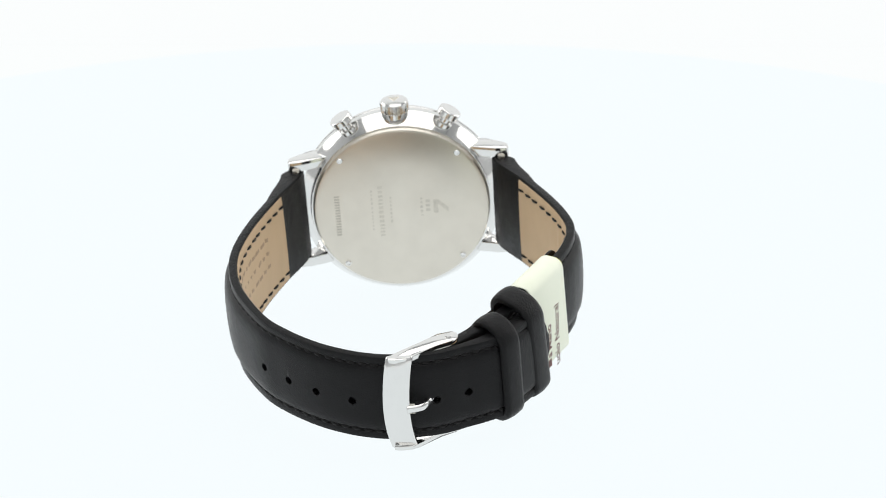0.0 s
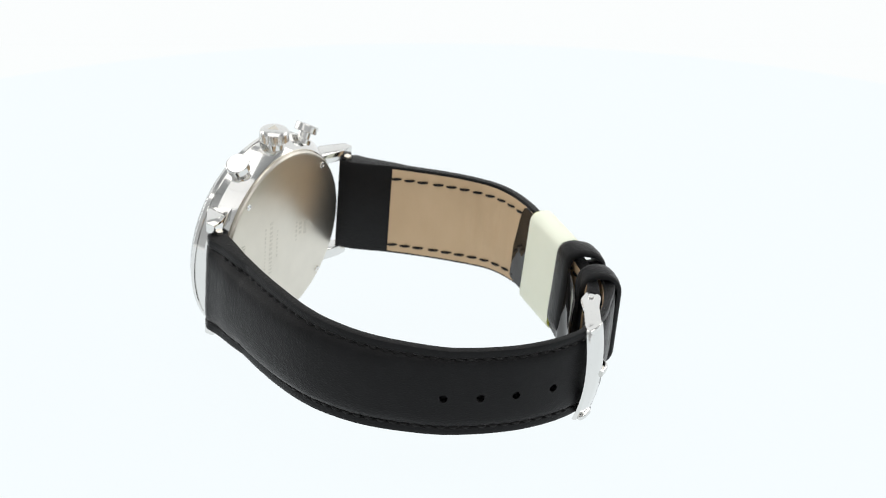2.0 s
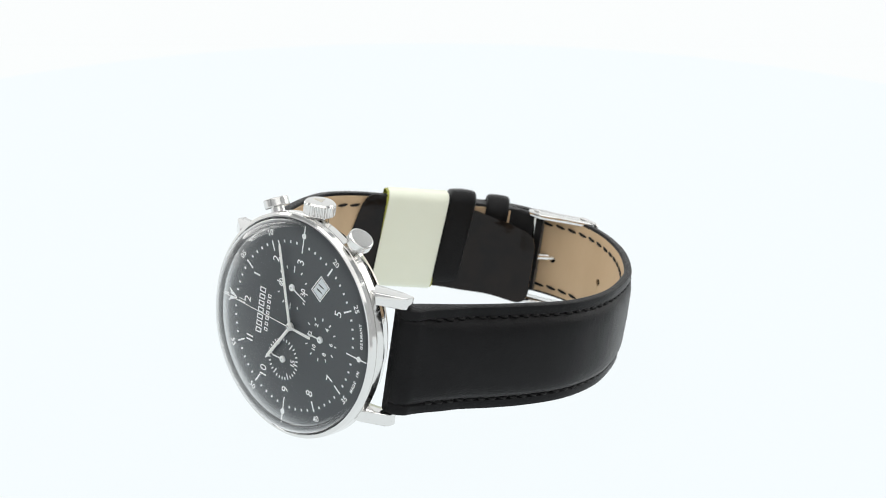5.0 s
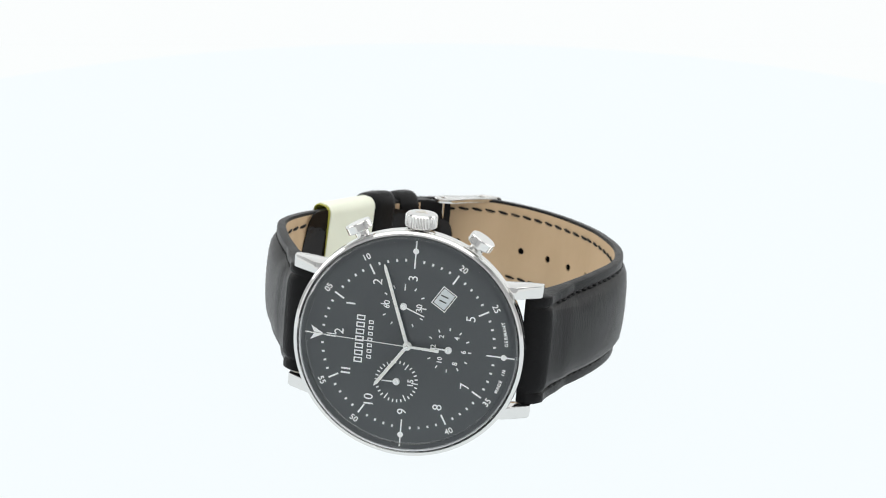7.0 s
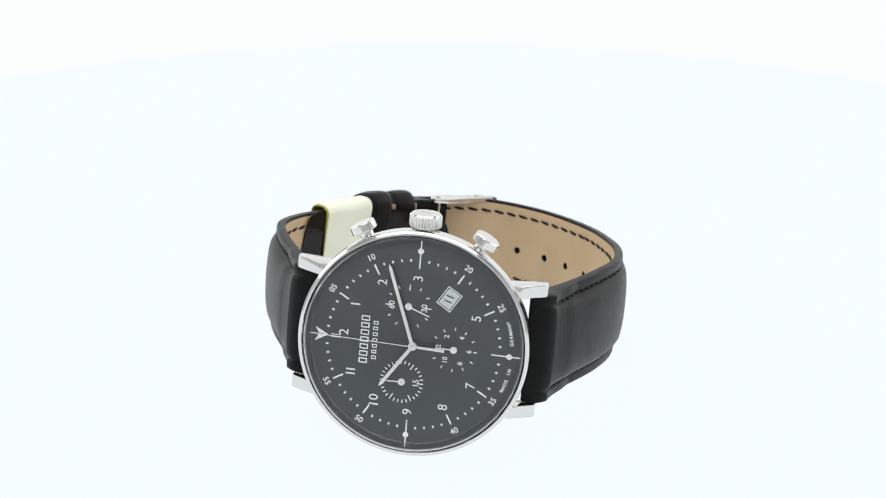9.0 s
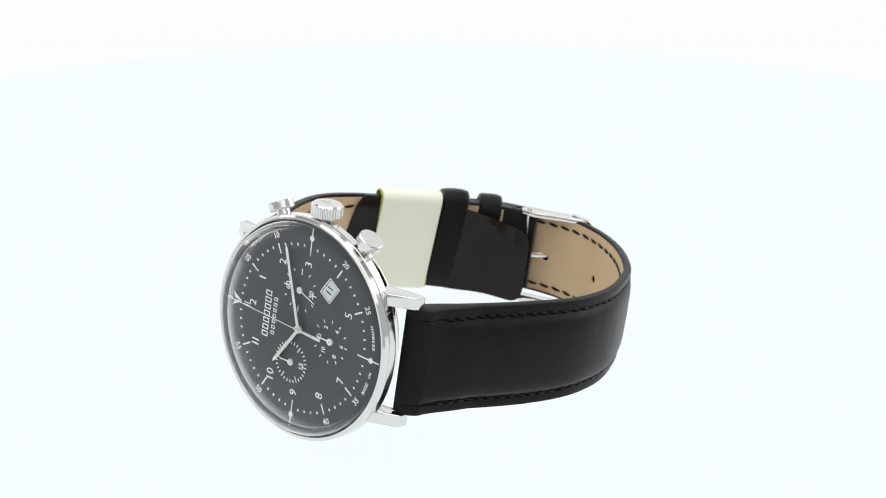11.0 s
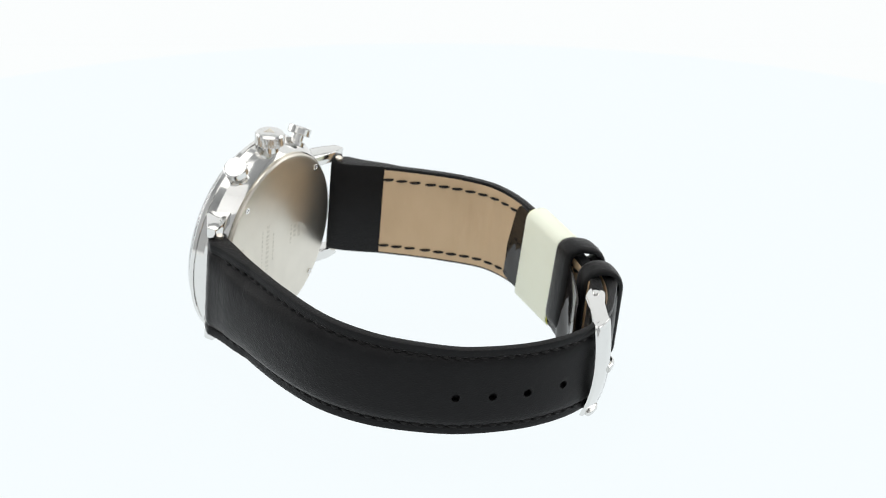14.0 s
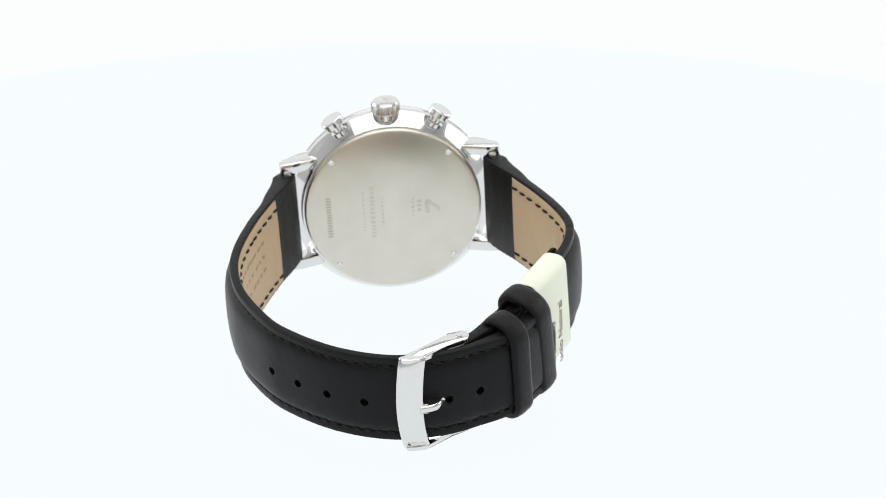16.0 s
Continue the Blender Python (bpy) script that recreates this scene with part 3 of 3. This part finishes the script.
def strap(path, side, label):
    total = path[-1][0]
    body = part("strap", sweep(path, strap_section(total, side), side), LEATHER, watch, label, 50)
    # lining inside, from behind the black turned-in end
    start = 10.6
    sub = [q for q in path if start < q[0] < total - (6.5 if side < 0 else 2.0)]

    def lining_ring(s):
        h, c = half_width(s, total) - 0.45, mid_z(s)
        if side > 0 and total - s < 10:
            h *= math.sqrt(max(0.05, 1 - (1 - (total - s) / 10) ** 2 * 0.9))
        k = 0.0
        if side < 0:
            k = sum(a * math.exp(-((s - u) / w) ** 2) * 1.7 for u, w, a in ((24.0, 0.9, 0.06), (26.4, 0.6, -0.12), (28.0, 0.6, 0.14), (29.6, 0.55, -0.17), (31.0, 0.5, 0.15), (32.6, 0.5, -0.18), (34.2, 0.6, 0.14), (36.2, 0.6, -0.10)))
            k = max(k, -0.19)
        return [(0.1, -h + c), (-0.1, -h + c + 0.1), (-0.2, -h * 0.8 + c), (-0.27 - k, -h * 0.45 + c), (-0.28 - k, c), (-0.27 - k, h * 0.45 + c), (-0.2, h * 0.8 + c), (-0.1, h + c - 0.1), (0.1, h + c)]
    lin = part("lining", sweep(sub, lining_ring, side), LINING, body, "tan leather lining with creases", 50)
    # rows of stitches, outside and inside
    s = 7.5
    while s < (total - 9.5 if side > 0 else total - 6.0):
        for sz in (-1, 1):
            z = mid_z(s) + sz * half_width(s, total) * 0.80
            piece("stitch", STITCH_OUT, frame_at(path, s, side, edge_thickness(s, side) - 0.28, z) @ LEAN, body)
        s += 2.15
    s = start + 1.2
    while s < total - (12 if side > 0 else 10):
        for sz in (-1, 1):
            z = mid_z(s) + sz * half_width(s, total) * (0.745 if sz > 0 else 0.78)
            piece("stitch", STITCH_IN, frame_at(path, s, side, -0.18, z) @ Matrix.Rotation(math.pi, 4, "X") @ LEAN, lin)
        s += 2.75
    return body


six_strap = strap(SIX, 1, "padded black leather strap half with punched holes, black stitching")
twelve_strap = strap(TWELVE, -1, "padded black leather strap half carrying the buckle, black stitching")


def nearest_s(path, x, y):
    return min(path, key=lambda q: (q[1].x - x) ** 2 + (q[1].y - y) ** 2)[0]


def cut(ob, cutter):
    """Take the cutter's volume out of a mesh, once, while building."""
    mod = ob.modifiers.new("cut", "BOOLEAN")
    mod.operation, mod.solver, mod.object = "DIFFERENCE", "EXACT", cutter
    me = bpy.data.meshes.new_from_object(ob.evaluated_get(bpy.context.evaluated_depsgraph_get()))
    ob.modifiers.clear()
    bm = bmesh.new()
    bm.from_mesh(me)
    bmesh.ops.triangulate(bm, faces=[f for f in bm.faces if len(f.verts) > 4])
    for e in bm.edges:
        if len(e.link_faces) == 2 and e.calc_face_angle(0) > radians(35):
            e.smooth = False
    bm.to_mesh(me)
    bm.free()
    old = ob.data
    ob.data = me
    bpy.data.meshes.remove(old)


def holes():
    bms = []
    for x, y in ((26.7, 61.0), (22.0, 65.9), (16.7, 70.1), (10.6, 73.7), (-3.5, 76.7), (-9.7, 74.2)):
        s = nearest_s(SIX, x, y)
        t = centre_thickness(s, 1)
        b = join(lathe([(0, t * 0.35), (0.78, t * 0.35), (0.78, 5.0), (0, 5.0)], 20, False), lathe([(0, -2.0), (0.72, -2.0), (0.72, t * 0.25), (0, t * 0.25)], 20, False))
        bms.append(moved(b, frame_at(SIX, s, 1, 0, mid_z(s) - 0.75) @ Matrix.Rotation(-math.pi / 2, 4, "X")))
    cutter = part("cutter", join(*bms), HOLE, None)
    for ob in [six_strap] + [c for c in six_strap.children if c.name.startswith("lining")]:
        cut(ob, cutter)
    bpy.data.objects.remove(cutter)


holes()


def pressed_script():
    rnd = random.Random(9)
    for row, z0 in enumerate((4.2, 1.2, -1.8)):
        s = 19.0
        while s < 37:
            w = 0.8 + 1.4 * rnd.random()
            b = box(-w / 2, w / 2, -0.03, 0.03, -0.38, 0.38, 0.02)
            part("pressed_bar", moved(b, frame_at(SIX, s + w / 2, 1, -0.25, z0 + 0.25 * (rnd.random() - 0.5)) @ Matrix.Rotation(radians(rnd.uniform(-25, 25)), 4, "Y")), LINING_DARK, six_strap)
            s += w + 0.5


pressed_script()


def rounded_loop(n0, n1, z0, z1, r, k=6):
    """Corner-rounded ring in (outward, z)."""
    pts = []
    for cn, cz, a0 in ((n1 - r, z1 - r, 0), (n0 + r, z1 - r, 90), (n0 + r, z0 + r, 180), (n1 - r, z0 + r, 270)):
        for i in range(k + 1):
            a = radians(a0 + 90 * i / k)
            pts.append((cn + r * math.cos(a), cz + r * math.sin(a)))
    return pts


def band(path, side, s0, s1, n0, n1, z0, z1, r, thick, soft, slant=0.0, tilt=0.0):
    """A closed band round the strap from s0 to s1 with softened edges; tilt lowers its outer side."""
    bm = bmesh.new()
    rings = []
    prof = [(s0, 0.45), (s0 + soft * 0.3, 0.12), (s0 + soft, 0.0), ((s0 + s1) / 2, -0.08 * thick), (s1 - soft, 0.0), (s1 - soft * 0.3, 0.12), (s1, 0.45)]
    full = [(s, i * thick) for s, i in prof] + [(s1, thick * 0.9), (s1 - soft, thick), (s0 + soft, thick), (s0, thick * 0.9)]
    u, q, t = at_s(path, (s0 + s1) / 2)
    n = Vector((t.y, -t.x)) * side
    for s, inset in full:
        ring = rounded_loop(n0 + inset, n1 - inset, z0 + inset, z1 - inset, max(0.15, r - inset))
        rings.append([bm.verts.new((q.x + t.x * (s - u + slant * z) + n.x * o, q.y + t.y * (s - u + slant * z) + n.y * o, z - tilt * (o - 3.0))) for o, z in ring])
    for a, b in zip(rings, rings[1:] + rings[:1]):
        for i in range(len(a)):
            j = (i + 1) % len(a)
            bm.faces.new((a[i], a[j], b[j], b[i]))
    return bm


def keepers():
    s1 = nearest_s(TWELVE, -13.2, 63.6)
    s2 = nearest_s(TWELVE, -17.8, 58.3)
    part("strap_keeper", band(TWELVE, -1, s1 - 0.4, s1 + 4.2, -1.1, 7.0, -10.3, 10.1, 3.8, 1.1, 0.9, 0.04, 0.14), LEATHER, watch, "fixed black leather strap keeper", 60)
    part("strap_keeper", band(TWELVE, -1, s2 - 1.4, s2 + 3.8, -2.2, 6.4, -10.2, 10.6, 3.4, 1.2, 1.0, 0.10, 0.24), LEATHER, watch, "loose black leather strap keeper", 60)


keepers()


def buckle():
    # bar: a curved plate across the strap
    bm = bmesh.new()
    rows = []
    for i in range(15):
        u = (-1.0, -0.985, -0.94)[i] if i < 3 else (0.94, 0.985, 1.0)[i - 12] if i > 11 else -0.94 + 1.88 * (i - 2) / 10
        z = 9.7 * u - 0.6
        y = 78.2 - 1.9 * u * u + 0.4 * u
        bow = 1.1 * (1 - u * u) - 0.3
        ring = [(4.85, y - 0.35), (4.85, y + 0.02), (4.6, y + 0.3), (2.8, y + 0.62), (0.6, y + 0.64), (0.25, y + 0.48), (0.1, y + 0.1), (0.3, y - 0.25), (2.6, y - 0.3), (4.5, y - 0.55)]
        k = 0.9 if i in (0, 14) else 0.97 if i in (1, 13) else 1.0
        rows.append([bm.verts.new((bow + 2.6 + (a - 2.6) * k, y + (b - y) * k, z)) for a, b in ring])
    for a, b in zip(rows, rows[1:]):
        for i in range(len(a)):
            j = (i + 1) % len(a)
            bm.faces.new((a[i], a[j], b[j], b[i]))
    bm.faces.new(rows[0])
    bm.faces.new(rows[-1])
    b = part("buckle", bm, STEEL, watch, "polished steel pin buckle", 35)
    # arms back to the pin
    arm = [(4.2, 77.3), (4.3, 76.9), (3.6, 75.7), (-1.5, 72.4), (-4.6, 69.9)] + [(-6.6 + 1.75 * math.cos(a), 71.0 + 1.75 * math.sin(a)) for a in [radians(v) for v in range(250, 100, -18)]] + [(-4.0, 73.9), (0.0, 76.9), (1.0, 77.5), (3.0, 77.6)]
    for z0, z1 in ((8.1, 9.0), (-10.0, -9.2)):
        part("arm", prism(arm, z0, z1, 0.2), STEEL, b, "", 30)
    part("pin", moved(lathe([(0, -10.1), (0.6, -10.4), (0.6, 9.22), (0, 9.25)], 16, False), Matrix.Translation((-6.6, 71.0, 0))), STEEL, b)
    # tongue: a bent wire from the pin through the hole onto the bar
    line = smooth_path([(-6.4, 71.2), (-4.6, 74.0), (-2.6, 76.2), (-1.5, 78.0), (0.0, 78.6), (1.5, 78.75)], 0.4)
    part("tongue", sweep(line, lambda s: [(0.45 * math.cos(a), -0.6 + 0.75 * math.sin(a)) for a in [k * math.pi / 5 for k in range(10)]], -1), STEEL, b, "bent steel buckle tongue", 60)
    part("tongue_rest", box(0.1, 1.7, 78.25, 78.6, -1.6, 0.4, 0.08), STEEL_SATIN, b)


buckle()


# ---- paper sleeve and film on the strap, things of their own that turn with it ----
def paper_sleeve():
    thing = new("paper_sleeve")
    tagged(thing, "cream paper sleeve wrapped round the black strap, brown print", "paper tag")
    s0, s1 = nearest_s(TWELVE, -26.9, 46.4) + 0.9, nearest_s(TWELVE, -19.7, 56.1) + 1.0
    part("sleeve", band(TWELVE, -1, s0, s1, -1.8, 3.2, -9.9, 10.5, 1.9, 0.22, 0.15, 0.08), PAPER, thing, "", 60)
    part("sleeve_backing", band(TWELVE, -1, s0 + 0.05, s1 - 0.05, -1.5, 2.95, -9.65, 10.25, 1.6, 0.15, 0.1, 0.035), PAPER_INSIDE, thing, "olive inside of the paper", 60)
    sm = (s0 + s1) / 2
    u, q, t = at_s(TWELVE, sm)
    n = Vector((-t.y, t.x))
    # face of the outside: writing runs along z, tops towards the buckle
    f = Matrix(((0, t.x, n.x, q.x + n.x * 3.22), (0, t.y, n.y, q.y + n.y * 3.22), (1, 0, 0, 0), (0, 0, 0, 1)))
    for word, size, thick, along, across in (("uoio Natural", 2.55, 0.015, -4.0, -2.4), ("a Mano", 2.4, 0.05, -3.9, 0.6)):
        part("printed_word", moved(text_bm(word, size, thick), f @ Matrix.Translation((along, across, 0))), BROWN_INK, thing)
    part("printed_bar", moved(bar(1.6, 1.1, 0.02), f @ Matrix.Translation((-8.6, 0.6, 0))), BROWN_INK, thing)
    return thing


def film_strip():
    thing = new("plastic_film")
    tagged(thing, "glossy black plastic strip lying inside the strap under the sleeve", "plastic strip")
    line = smooth_path([(-29.2, 41.4), (-26.2, 45.8), (-22.0, 52.2), (-17.6, 58.3), (-12.7, 63.5), (-8.7, 66.2), (-3.8, 68.7)], 0.5)
    total = line[-1][0]
    across = 8
    bm = bmesh.new()
    front, rear = [], []
    for s, q, t in line:
        e = min(s, total - s)
        h = 8.9 - (2.4 - math.sqrt(max(0, 2.4 ** 2 - (2.4 - e) ** 2)) if e < 2.4 else 0)
        c = 0.9 - 1.8 * s / total
        top = c + h - 3.2 * max(0.0, (s / total - 0.5) / 0.5) ** 1.2
        lean = 0.26 * max(0.0, 1 - s / (0.5 * total))
        n = Vector((-t.y, t.x))
        rows = []
        for o in (0.0, 0.3):
            row = []
            for k in range(across + 1):
                z = c - h + (top - c + h) * k / across
                wave = 0.22 * math.sin(0.55 * s + 0.25 * z) * min(1.0, e / 3)
                p = q + t * (lean * z) + n * (o - 0.12 + wave * (0.3 if s < 0.6 * total else 1.0))
                row.append(bm.verts.new((p.x, p.y, z)))
            rows.append(row)
        front.append(rows[0])
        rear.append(rows[1])
    for sheet in (front, rear):
        for a, b in zip(sheet, sheet[1:]):
            for k in range(across):
                bm.faces.new((a[k], a[k + 1], b[k + 1], b[k]))
    rim = [r[0] for r in front] + front[-1][1:] + [r[-1] for r in reversed(front[:-1])] + front[0][-2:0:-1]
    back = [r[0] for r in rear] + rear[-1][1:] + [r[-1] for r in reversed(rear[:-1])] + rear[0][-2:0:-1]
    for i in range(len(rim)):
        j = (i + 1) % len(rim)
        bm.faces.new((rim[i], rim[j], back[j], back[i]))
    part("strip", bm, FILM, thing, "", 40)
    return thing


sleeve = paper_sleeve()
film_sheet = film_strip()


def motions():
    for thing in (watch, sleeve, film_sheet, table):
        walk(thing, [(t, pose(0, 0, 0, 0, 0, a)) for t, a in TURN])


motions()
